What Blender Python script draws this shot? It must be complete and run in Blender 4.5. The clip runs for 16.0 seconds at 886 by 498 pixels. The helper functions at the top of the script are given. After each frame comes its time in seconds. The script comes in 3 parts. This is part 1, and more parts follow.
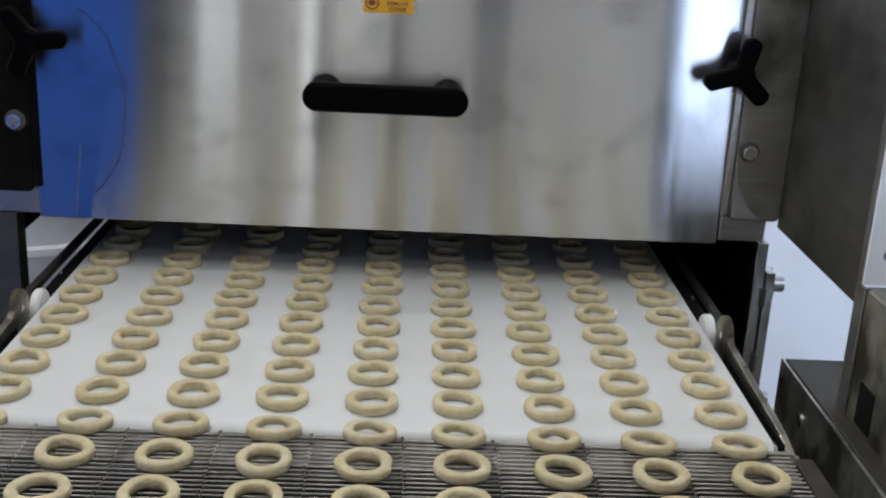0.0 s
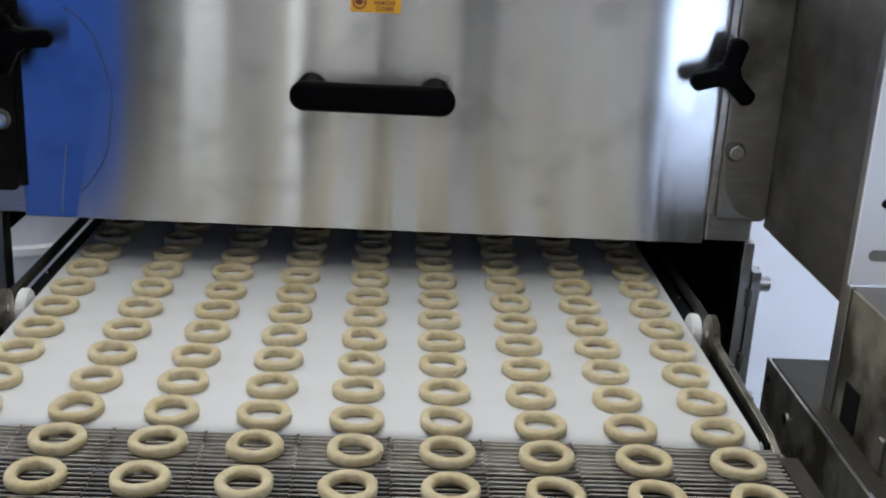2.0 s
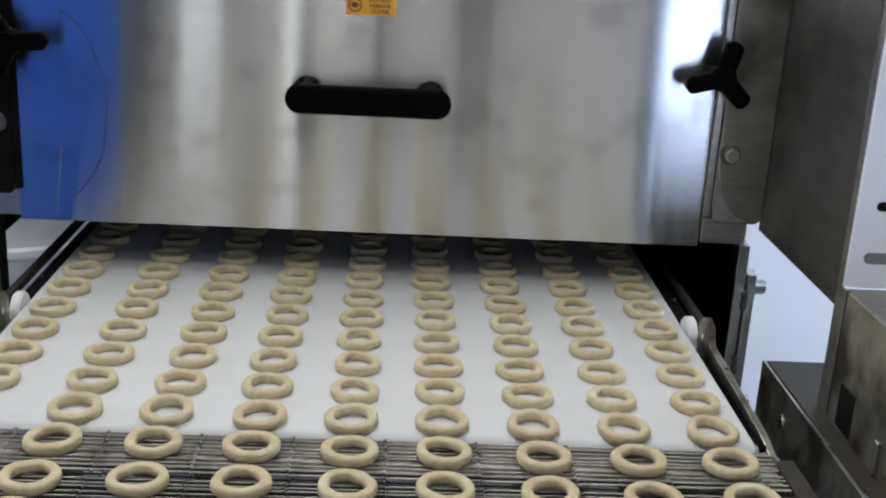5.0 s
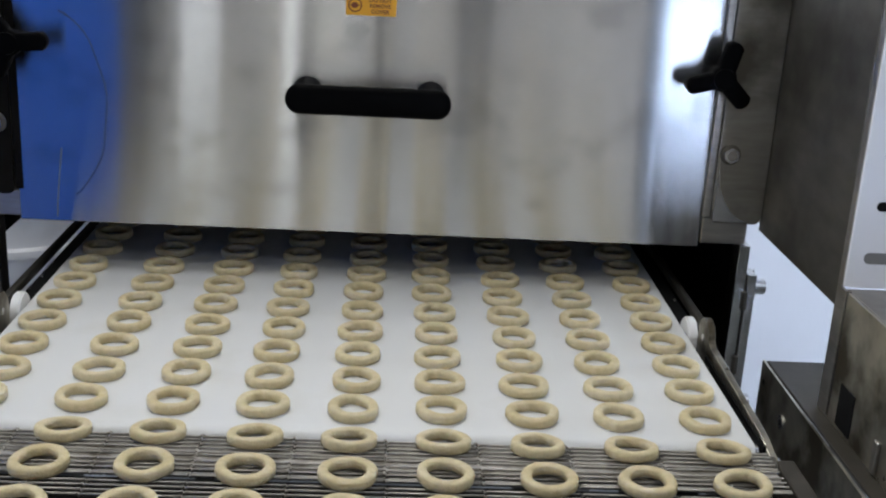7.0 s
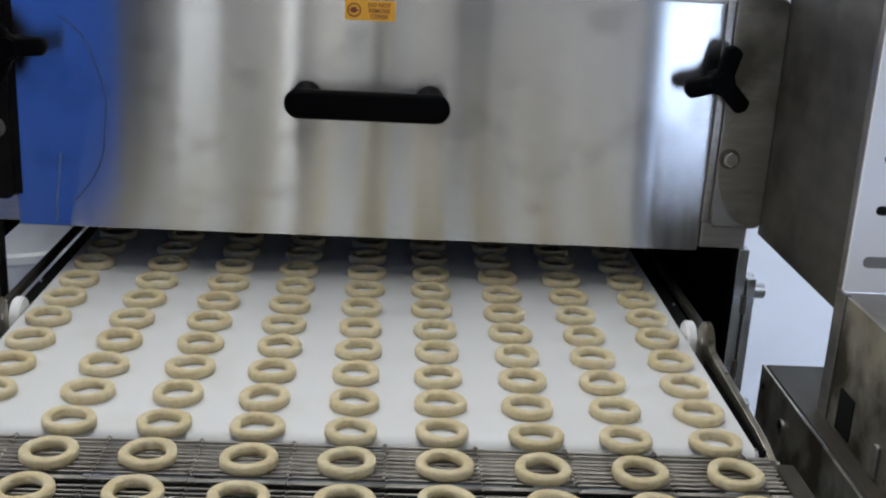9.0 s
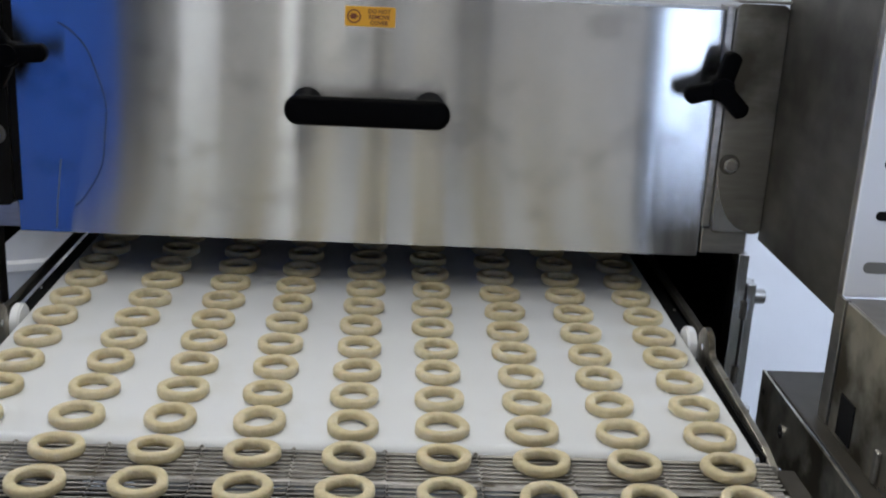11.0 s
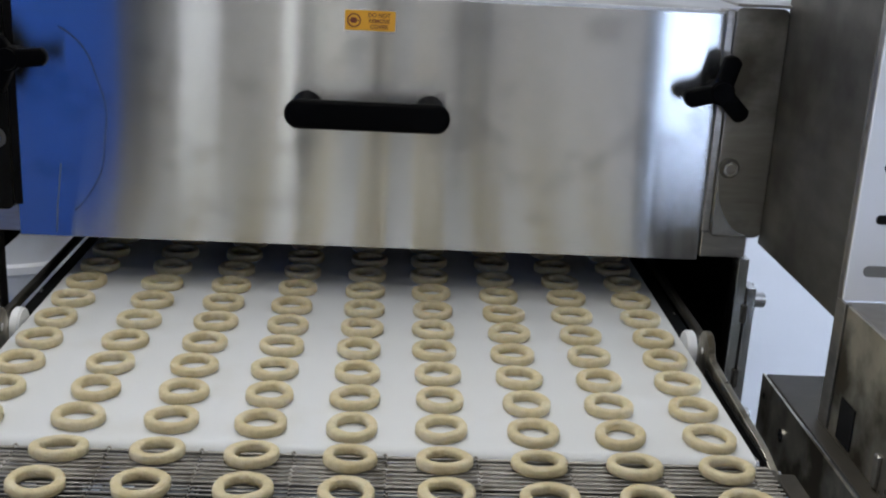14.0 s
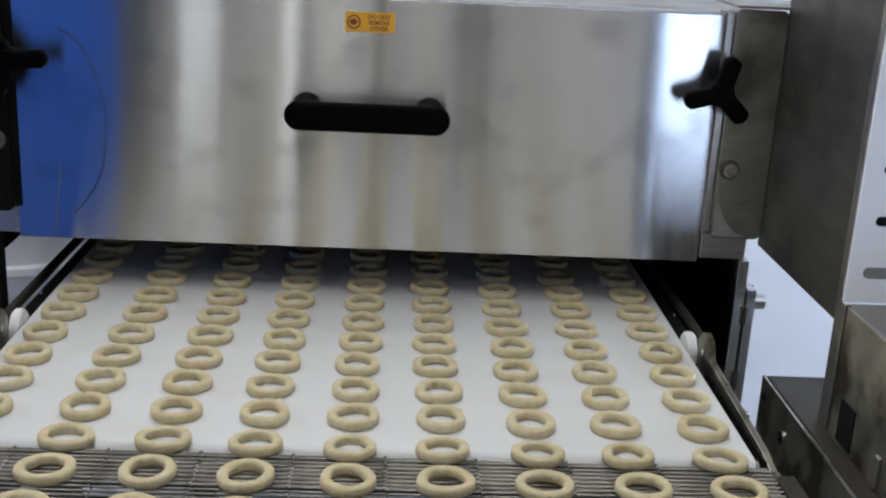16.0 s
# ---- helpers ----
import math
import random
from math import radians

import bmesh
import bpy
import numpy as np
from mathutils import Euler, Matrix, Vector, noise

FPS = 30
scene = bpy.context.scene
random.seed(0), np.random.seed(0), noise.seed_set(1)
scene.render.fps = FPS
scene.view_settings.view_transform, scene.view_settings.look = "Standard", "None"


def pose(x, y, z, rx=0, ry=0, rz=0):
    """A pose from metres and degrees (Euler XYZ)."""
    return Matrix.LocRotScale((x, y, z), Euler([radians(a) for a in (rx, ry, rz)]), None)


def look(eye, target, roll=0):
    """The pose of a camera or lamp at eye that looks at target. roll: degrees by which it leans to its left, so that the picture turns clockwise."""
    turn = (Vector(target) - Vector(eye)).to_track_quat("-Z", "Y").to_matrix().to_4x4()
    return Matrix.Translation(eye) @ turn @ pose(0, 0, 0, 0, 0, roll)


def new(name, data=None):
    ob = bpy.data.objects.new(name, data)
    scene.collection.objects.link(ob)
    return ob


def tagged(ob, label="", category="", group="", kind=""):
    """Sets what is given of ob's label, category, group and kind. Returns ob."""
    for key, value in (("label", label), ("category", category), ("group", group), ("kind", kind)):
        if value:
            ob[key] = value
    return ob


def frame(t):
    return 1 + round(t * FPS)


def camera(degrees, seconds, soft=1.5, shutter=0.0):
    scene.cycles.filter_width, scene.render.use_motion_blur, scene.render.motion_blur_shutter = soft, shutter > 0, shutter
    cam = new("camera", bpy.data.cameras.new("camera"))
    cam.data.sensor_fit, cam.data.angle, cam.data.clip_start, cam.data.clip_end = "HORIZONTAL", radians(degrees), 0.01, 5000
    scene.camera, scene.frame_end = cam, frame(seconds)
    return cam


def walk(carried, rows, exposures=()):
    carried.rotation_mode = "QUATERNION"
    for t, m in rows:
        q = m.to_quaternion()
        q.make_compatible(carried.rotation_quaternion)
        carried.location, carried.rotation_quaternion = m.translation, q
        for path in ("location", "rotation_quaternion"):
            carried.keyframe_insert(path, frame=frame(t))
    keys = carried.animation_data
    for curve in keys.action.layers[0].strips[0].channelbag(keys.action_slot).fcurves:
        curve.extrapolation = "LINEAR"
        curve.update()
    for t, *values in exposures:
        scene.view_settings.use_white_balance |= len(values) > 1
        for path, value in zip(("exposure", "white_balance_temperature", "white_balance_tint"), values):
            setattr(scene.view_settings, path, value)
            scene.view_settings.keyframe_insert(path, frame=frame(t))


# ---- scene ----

# camera on one spot, turned by small amounts
cam = camera(42.81, 16.0, soft=2.1)
walk(cam, [
    (0, pose(0, 0, 1.36, 71.937, -2.757, -1.057)),
    (0.5, pose(0, 0, 1.36, 71.934, -2.749, -1.059)),
    (1, pose(0, 0, 1.36, 71.937, -2.742, -1.081)),
    (1.5, pose(0, 0, 1.36, 71.953, -2.893, -1.421)),
    (2, pose(0, 0, 1.36, 71.942, -2.981, -1.672)),
    (2.5, pose(0, 0, 1.36, 71.969, -3.095, -1.873)),
    (3, pose(0, 0, 1.36, 72.007, -3.035, -1.895)),
    (3.5, pose(0, 0, 1.36, 72.039, -3.039, -1.890)),
    (4, pose(0, 0, 1.36, 72.069, -3.058, -1.884)),
    (6.5, pose(0, 0, 1.36, 72.103, -3.008, -1.895)),
    (7, pose(0, 0, 1.36, 72.108, -3.024, -1.890)),
    (7.5, pose(0, 0, 1.36, 72.123, -3.016, -1.888)),
    (8, pose(0, 0, 1.36, 72.175, -2.987, -1.877)),
    (8.1, pose(0, 0, 1.36, 72.225, -2.950, -1.850)),
    (8.2, pose(0, 0, 1.36, 72.247, -2.927, -1.770)),
    (8.3, pose(0, 0, 1.36, 72.254, -2.895, -1.663)),
    (8.4, pose(0, 0, 1.36, 71.515, -2.884, -1.742)),
    (8.5, pose(0, 0, 1.36, 71.649, -2.985, -1.782)),
    (8.6, pose(0, 0, 1.36, 72.071, -2.947, -1.863)),
    (8.7, pose(0, 0, 1.36, 72.228, -2.962, -1.890)),
    (8.8, pose(0, 0, 1.36, 72.343, -2.979, -1.931)),
    (8.9, pose(0, 0, 1.36, 72.344, -2.984, -1.944)),
    (9, pose(0, 0, 1.36, 72.338, -2.957, -1.950)),
    (11.5, pose(0, 0, 1.36, 72.714, -2.889, -1.968)),
    (12, pose(0, 0, 1.36, 72.758, -2.923, -1.958)),
    (12.5, pose(0, 0, 1.36, 72.802, -2.922, -1.959)),
    (13, pose(0, 0, 1.36, 72.826, -2.975, -1.944)),
    (13.5, pose(0, 0, 1.36, 72.840, -2.893, -1.967)),
    (14, pose(0, 0, 1.36, 72.832, -2.875, -1.972)),
    (14.5, pose(0, 0, 1.36, 72.830, -2.866, -1.975)),
    (15, pose(0, 0, 1.36, 72.842, -2.916, -1.961)),
    (15.5, pose(0, 0, 1.36, 72.885, -2.921, -1.960)),
    (16, pose(0, 0, 1.36, 72.913, -2.867, -1.979)),
], exposures=[(0, -0.22), (1.2, -0.20), (3, -0.12), (7, -0.14), (9, -0.18), (12.5, -0.20), (16, -0.21)])

# ---------------------------------------------------------------- light
world = bpy.data.worlds.new("world")
scene.world = world
world.use_nodes = True
wn = world.node_tree
sky = wn.nodes.new("ShaderNodeTexSky")
sky.sky_type, sky.sun_disc = "NISHITA", False
sky.sun_elevation, sky.sun_rotation = radians(35), radians(150)
wn.nodes["Background"].inputs["Strength"].default_value = 0.05
wn.links.new(sky.outputs["Color"], wn.nodes["Background"].inputs["Color"])


def area_lamp(name, m, sx, sy, watts, colour):
    la = bpy.data.lights.new(name, "AREA")
    la.shape, la.size, la.size_y, la.energy, la.color = "RECTANGLE", sx, sy, watts, colour
    ob = new(name, la)
    ob.matrix_world = m
    return ob


CEIL = 2.95
TUBES = [(-0.10, -1.20, 5.0, 90), (0.0, -0.25, 6, 90), (-0.25, 0.45, 8.5, 0), (1.9, 0.6, 3, 0), (-1.15, 1.40, 4.5, 0), (-0.10, 2.05, 13, 0)]     # x, y, watts, turn
for lx, ly, watts, turn in TUBES:
    area_lamp("ceiling_lamp_light", pose(lx, ly, CEIL - 0.085, 0, 0, turn), 0.26, 1.3, watts, (1.0, 0.985, 0.935))
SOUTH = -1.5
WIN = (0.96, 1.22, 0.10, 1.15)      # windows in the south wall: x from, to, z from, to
# unseen wide window, added to brighten the reflection in the cover
FILL_WIN = (-0.92, 0.92, 0.08, 1.33)
for (wx0, wx1, wz0, wz1), watts, tone in ((WIN, 11, (0.56, 0.70, 1.0)), (FILL_WIN, 4.5, (0.93, 0.965, 1.0))):
    area_lamp("added_window_light", look(((wx0 + wx1) / 2, SOUTH - 0.12, (wz0 + wz1) / 2), ((wx0 + wx1) / 2, 5, (wz0 + wz1) / 2)), wx1 - wx0, wz1 - wz0, watts, tone)
# extra lamps added for bright stripes in the cover: x from, to, watts a square metre
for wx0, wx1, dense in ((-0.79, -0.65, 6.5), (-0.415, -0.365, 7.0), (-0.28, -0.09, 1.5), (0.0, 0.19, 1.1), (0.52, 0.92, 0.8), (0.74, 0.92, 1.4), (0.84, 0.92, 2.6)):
    area_lamp("added_window_light", look(((wx0 + wx1) / 2, SOUTH - 0.13, 0.705), ((wx0 + wx1) / 2, 5, 0.705)), wx1 - wx0, 1.25, dense * 1.25 * (wx1 - wx0), (0.93, 0.965, 1.0))

FILL_WIN_E, FILL_WIN_W = (1.55, 2.60, 0.20, 2.2), (0.60, 2.40, 0.80, 2.2)     # unseen windows added to brighten wall and drum: y from, to, z from, to
for wx, (wy0, wy1, wz0, wz1), watts, tone in ((3.32, FILL_WIN_E, 108, (0.68, 0.80, 1.0)), (-2.92, FILL_WIN_W, 20, (0.95, 0.97, 1.0))):
    area_lamp("added_window_light", look((wx, (wy0 + wy1) / 2, (wz0 + wz1) / 2), (0, (wy0 + wy1) / 2, (wz0 + wz1) / 2)), wy1 - wy0, wz1 - wz0, watts, tone)


# ---------------------------------------------------------------- materials
def mat(name, base, rough=0.5, metal=0.0, spread=0.08, scale=30.0, stretch=(1, 1, 1), bump=0.0, bump_scale=200.0, rough_var=0.0,
        dirt=None, dirt_scale=4.0, dirt_at=(0.55, 0.75), island=False, spec=0.5, sub=0.0, coat=0.0):
    m = bpy.data.materials.new(name)
    m.use_nodes = True
    nt = m.node_tree
    b = nt.nodes["Principled BSDF"]
    b.inputs["Metallic"].default_value = metal
    b.inputs["Specular IOR Level"].default_value = spec
    b.inputs["Coat Weight"].default_value = coat
    co = nt.nodes.new("ShaderNodeTexCoord")
    mp = nt.nodes.new("ShaderNodeMapping")
    mp.inputs["Scale"].default_value = stretch
    nt.links.new(co.outputs["Object"], mp.inputs["Vector"])

    def tex(sc, detail=4.0, straight=False):
        n = nt.nodes.new("ShaderNodeTexNoise")
        n.inputs["Scale"].default_value, n.inputs["Detail"].default_value = sc, detail
        nt.links.new((co.outputs["Object"] if straight else mp.outputs["Vector"]), n.inputs["Vector"])
        return n.outputs["Fac"]

    def ramp(fac, lo, hi, a, c):
        r = nt.nodes.new("ShaderNodeMapRange")
        r.inputs["From Min"].default_value, r.inputs["From Max"].default_value = lo, hi
        r.inputs["To Min"].default_value, r.inputs["To Max"].default_value = a, c
        nt.links.new(fac, r.inputs["Value"])
        return r.outputs["Result"]

    def mix(fac, a, c):
        x = nt.nodes.new("ShaderNodeMix")
        x.data_type = "RGBA"
        for sock, v in ((x.inputs["Factor"], fac), (x.inputs["A"], a), (x.inputs["B"], c)):
            if hasattr(v, "node"):
                nt.links.new(v, sock)
            elif isinstance(v, (int, float)):
                sock.default_value = v
            else:
                sock.default_value = (*v[:3], 1)
        return x.outputs["Result"]

    grain = tex(scale)
    dark = tuple(max(0, c * (1 - spread)) for c in base)
    lite = tuple(min(1, c * (1 + spread)) for c in base)
    col = mix(ramp(grain, 0.3, 0.7, 0, 1), dark, lite)
    if island:
        oi = nt.nodes.new("ShaderNodeObjectInfo")
        col = mix(ramp(oi.outputs["Random"], 0, 1, 0.0, 0.35), col, tuple(c * f for c, f in zip(base, (0.9, 0.84, 0.72))))
    patch = tex(dirt_scale, 5.0, True)
    if dirt:
        col = mix(ramp(patch, *dirt_at, 0, 1), col, dirt)
    nt.links.new(col, b.inputs["Base Color"])
    if rough_var:
        nt.links.new(ramp(patch, 0.3, 0.7, rough - rough_var, rough + rough_var), b.inputs["Roughness"])
    else:
        b.inputs["Roughness"].default_value = rough
    if bump:
        bp = nt.nodes.new("ShaderNodeBump")
        bp.inputs["Strength"].default_value, bp.inputs["Distance"].default_value = 1.0, bump
        nt.links.new(tex(bump_scale, 3.0), bp.inputs["Height"])
        nt.links.new(bp.outputs["Normal"], b.inputs["Normal"])
    if sub:
        b.inputs["Subsurface Weight"].default_value = sub
        b.inputs["Subsurface Radius"].default_value = (0.006, 0.004, 0.002)
        b.inputs["Subsurface Scale"].default_value = 0.5
    return m


def brushed_steel():
    """Sheet brushed along x: reflections are drawn out upright."""
    m = bpy.data.materials.new("brushed_steel")
    m.use_nodes = True
    nt = m.node_tree
    nt.nodes.remove(nt.nodes["Principled BSDF"])
    g = nt.nodes.new("ShaderNodeBsdfAnisotropic")
    g.inputs["Roughness"].default_value, g.inputs["Anisotropy"].default_value = 0.165, 0.85
    tg = nt.nodes.new("ShaderNodeTangent")
    tg.direction_type, tg.axis = "RADIAL", "Z"
    nt.links.new(tg.outputs["Tangent"], g.inputs["Tangent"])
    co = nt.nodes.new("ShaderNodeTexCoord")

    def fac(scale, stretch, lo, hi, a, c, detail=4.0):
        mp, n, r = nt.nodes.new("ShaderNodeMapping"), nt.nodes.new("ShaderNodeTexNoise"), nt.nodes.new("ShaderNodeMapRange")
        mp.inputs["Scale"].default_value = stretch
        n.inputs["Scale"].default_value, n.inputs["Detail"].default_value = scale, detail
        nt.links.new(co.outputs["Object"], mp.inputs["Vector"])
        nt.links.new(mp.outputs["Vector"], n.inputs["Vector"])
        nt.links.new(n.outputs["Fac"], r.inputs["Value"])
        for k, v in (("From Min", lo), ("From Max", hi), ("To Min", a), ("To Max", c)):
            r.inputs[k].default_value = v
        return r.outputs["Result"]

    def times(a, c):
        x = nt.nodes.new("ShaderNodeMath")
        x.operation = "MULTIPLY"
        nt.links.new(a, x.inputs[0])
        nt.links.new(c, x.inputs[1])
        return x.outputs["Value"]

    brush = fac(60, (0.8, 1, 22), 0.3, 0.7, 0.93, 1.04)
    fine = fac(650, (0.4, 1, 1), 0.3, 0.7, 0.93, 1.07)
    smear = fac(13, (1, 1, 1.3), 0.57, 0.68, 1.0, 0.84, 2.0)
    val = times(times(brush, fine), smear)
    col = nt.nodes.new("ShaderNodeMix")
    col.data_type = "RGBA"
    col.inputs["A"].default_value, col.inputs["B"].default_value = (0, 0, 0, 1), (0.545, 0.55, 0.555, 1)
    col.clamp_factor = False
    nt.links.new(val, col.inputs["Factor"])
    nt.links.new(col.outputs["Result"], g.inputs["Color"])
    nt.links.new(g.outputs["BSDF"], nt.nodes["Material Output"].inputs["Surface"])
    return m


STEEL_BRUSHED = brushed_steel()
STEEL = mat("steel_plate", (0.42, 0.40, 0.37), 0.38, 1.0, 0.12, 25, (1, 1, 6), 0.00002, 300, 0.1, (0.25, 0.235, 0.21), 9.0, (0.5, 0.75))
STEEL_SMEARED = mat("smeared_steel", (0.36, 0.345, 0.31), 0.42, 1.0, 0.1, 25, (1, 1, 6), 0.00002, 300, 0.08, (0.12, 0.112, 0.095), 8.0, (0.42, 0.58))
STEEL_DARK = mat("dull_steel", (0.17, 0.16, 0.14), 0.48, 1.0, 0.2, 14, (1, 1, 3), 0.00003, 240, 0.1, (0.075, 0.07, 0.06), 7.0, (0.48, 0.7))
STEEL_BRIGHT = mat("bright_steel", (0.68, 0.67, 0.65), 0.22, 1.0, 0.08, 80, (1, 1, 1), 0, 200, 0.06)
WIRE = mat("wire_steel", (0.36, 0.34, 0.305), 0.55, 1.0, 0.15, 120, (1, 1, 1), 0, 200, 0.08)
STEEL_FLOURED = mat("floury_steel", (0.52, 0.49, 0.45), 0.42, 0.5, 0.15, 60, (1, 1, 1), 0.00003, 240, 0.08, (0.13, 0.11, 0.08), 28.0, (0.46, 0.62))
BELT = mat("white_belt", (0.695, 0.70, 0.69), 0.5, 0.0, 0.014, 900, (1, 1, 1), 0.00002, 1500, 0.08, (0.64, 0.635, 0.60), 11.0, (0.58, 0.8))
DOUGH = mat("dough", (0.61, 0.522, 0.322), 0.62, 0.0, 0.09, 160, (1, 1, 1), 0.0009, 420, 0.06, (0.69, 0.60, 0.42), 70.0, (0.5, 0.8), island=True, sub=0.15, spec=0.3)
BLACK = mat("black_plastic", (0.0012, 0.0012, 0.0015), 0.5, 0.0, 0.3, 300, (1, 1, 1), 0.00004, 1200, 0.05, spec=0.04)
WHITE_PLASTIC = mat("white_plastic", (0.84, 0.84, 0.83), 0.4, 0.0, 0.03, 20, (1, 1, 1), 0, 100, 0.08, (0.62, 0.61, 0.58), 6.0, (0.55, 0.8))
WHITE_PAINT = mat("white_panel_paint", (0.86, 0.87, 0.89), 0.35, 0.0, 0.03, 12, (1, 1, 1), 0, 100, 0.08, (0.72, 0.72, 0.72), 5.0, (0.55, 0.8))
WALL = mat("wall_paint", (0.72, 0.735, 0.775), 0.7, 0.0, 0.04, 3, (1, 1, 1), 0.0003, 60, 0.05, (0.65, 0.66, 0.69), 1.4, (0.5, 0.75))
WALL_GREY = mat("grey_wall_paint", (0.33, 0.34, 0.36), 0.7, 0.0, 0.04, 3, (1, 1, 1), 0.0003, 60, 0.05, (0.28, 0.29, 0.30), 1.4, (0.5, 0.75))
FLOOR = mat("floor_resin", (0.13, 0.13, 0.125), 0.45, 0.0, 0.1, 5, (1, 1, 1), 0.0003, 90, 0.1, (0.09, 0.09, 0.085), 2.0, (0.5, 0.75))
CEILM = mat("ceiling_paint", (0.45, 0.45, 0.45), 0.8, 0.0, 0.03, 2)
BLUE = mat("blue_plastic", (0.036, 0.135, 0.54), 0.6, 0.0, 0.06, 3, (1, 1, 1), 0, 60, 0.06, (0.045, 0.15, 0.50), 1.5, (0.5, 0.8), spec=0.15)
GREY = mat("grey_enamel", (0.20, 0.195, 0.185), 0.5, 0.0, 0.06, 3)
YELLOW = mat("yellow_sticker", (0.80, 0.39, 0.014), 0.4, 0.0, 0.05, 60)
INK = mat("brown_ink", (0.20, 0.045, 0.012), 0.5, 0.0, 0.05, 60)
# near-black in place of shade in gaps, slots, holes and between rails
GAP_BLACK = mat("gap_black", (0.008, 0.008, 0.008), 0.8, 0.0, 0.2, 50, spec=0.1)
STEEL_STAINED = mat("stained_steel", (0.46, 0.43, 0.36), 0.40, 0.9, 0.25, 22, (1, 1, 1), 0.00004, 160, 0.14, (0.085, 0.072, 0.05), 15.0, (0.42, 0.60))
STEEL_LID = mat("rough_steel", (0.05, 0.045, 0.036), 0.6, 0.4, 0.25, 14, (1, 1, 1), 0.00003, 240, 0.1, (0.10, 0.09, 0.075), 10.0, (0.55, 0.75), spec=0.25)
# near-black in place of shade: tunnel inside, left end plate, trays
SHADE_BLACK = mat("shade_black", (0.007, 0.0065, 0.006), 0.75, 0.0, 0.2, 20, spec=0.06)
WEAR = mat("scuff_mark", (0.035, 0.055, 0.12), 0.6, 0.0, 0.3, 90)
SCRATCH = mat("pale_scratch", (0.20, 0.22, 0.28), 0.5, 1.0, 0.1, 60)
GLOW = bpy.data.materials.new("lamp_diffuser")
GLOW.use_nodes = True
GLOW.node_tree.nodes["Principled BSDF"].inputs["Base Color"].default_value = (0.9, 0.9, 0.88, 1)
GLOW.node_tree.nodes["Principled BSDF"].inputs["Emission Color"].default_value = (1.0, 0.97, 0.9, 1)
GLOW.node_tree.nodes["Principled BSDF"].inputs["Emission Strength"].default_value = 0.6
GLASS = bpy.data.materials.new("window_glass")
GLASS.use_nodes = True
GLASS.node_tree.nodes["Principled BSDF"].inputs["Transmission Weight"].default_value = 1.0
GLASS.node_tree.nodes["Principled BSDF"].inputs["Roughness"].default_value = 0.02


# ---------------------------------------------------------------- building helpers
def part(name, bm, material, parent=None, label="", smooth=False):
    me = bpy.data.meshes.new(name)
    bm.to_mesh(me)
    bm.free()
    me.materials.append(material)
    if smooth:
        for p in me.polygons:
            p.use_smooth = True
    ob = new(name, me)
    if parent:
        ob.parent = parent
    if label:
        tagged(ob, label)
    return ob


def empty(name, m=None, **tags):
    ob = new(name)
    if m:
        ob.matrix_world = m
    return tagged(ob, **tags)


def box(x0, x1, y0, y1, z0, z1, bevel=0.0, seg=2, bm=None):
    own = bm is None
    b = bmesh.new()
    bmesh.ops.create_cube(b, size=1, matrix=Matrix.Translation(((x0 + x1) / 2, (y0 + y1) / 2, (z0 + z1) / 2)) @ Matrix.Diagonal((x1 - x0, y1 - y0, z1 - z0, 1)))
    if bevel:
        bmesh.ops.bevel(b, geom=b.edges[:], offset=bevel, segments=seg, profile=0.5, affect="EDGES")
    return b if own else join(bm, b)


def join(bm, other):
    me = bpy.data.meshes.new("tmp")
    other.to_mesh(me)
    other.free()
    bm.from_mesh(me)
    bpy.data.meshes.remove(me)
    return bm


def rod(a, b, r, n=16, r2=None, bm=None):
    """A capped cylinder from a to b."""
    a, b = Vector(a), Vector(b)
    bb = bmesh.new()
    m = Matrix.Translation((a + b) / 2) @ (b - a).to_track_quat("Z", "Y").to_matrix().to_4x4()
    bmesh.ops.create_cone(bb, cap_ends=True, segments=n, radius1=r, radius2=r if r2 is None else r2, depth=(b - a).length, matrix=m)
    return bb if bm is None else join(bm, bb)


def prism(outline, thick, to, bevel=0.0, seg=2):
    """An outline in a plane (u, v) given thickness along w; to(u, v, w) places it."""
    b = bmesh.new()
    lo = [b.verts.new((u, v, 0)) for u, v in outline]
    f = b.faces.new(lo)
    g = bmesh.ops.extrude_face_region(b, geom=[f])
    bmesh.ops.translate(b, vec=(0, 0, thick), verts=[v for v in g["geom"] if isinstance(v, bmesh.types.BMVert)])
    bmesh.ops.recalc_face_normals(b, faces=b.faces[:])
    if bevel:
        es = [e for e in b.edges if abs(e.verts[0].co.z - e.verts[1].co.z) < 1e-7]
        bmesh.ops.bevel(b, geom=es, offset=bevel, segments=seg, profile=0.5, affect="EDGES")
    for v in b.verts:
        v.co = Vector(to(*v.co))
    bmesh.ops.recalc_face_normals(b, faces=b.faces[:])
    return b


def rounded(u0, u1, v0, v1, r, n=6, corners=(1, 1, 1, 1)):
    """A rectangle's outline with rounded corners (lower-left, lower-right, upper-right, upper-left)."""
    pts = []
    for k, (cu, cv, a0) in enumerate(((u0, v0, 180), (u1, v0, 270), (u1, v1, 0), (u0, v1, 90))):
        if not corners[k]:
            pts.append((cu, cv))
            continue
        mu, mv = cu + (r if cu == u0 else -r), cv + (r if cv == v0 else -r)
        for i in range(n + 1):
            a = radians(a0 + 90 * i / n)
            pts.append((mu + r * math.cos(a), mv + r * math.sin(a)))
    return pts


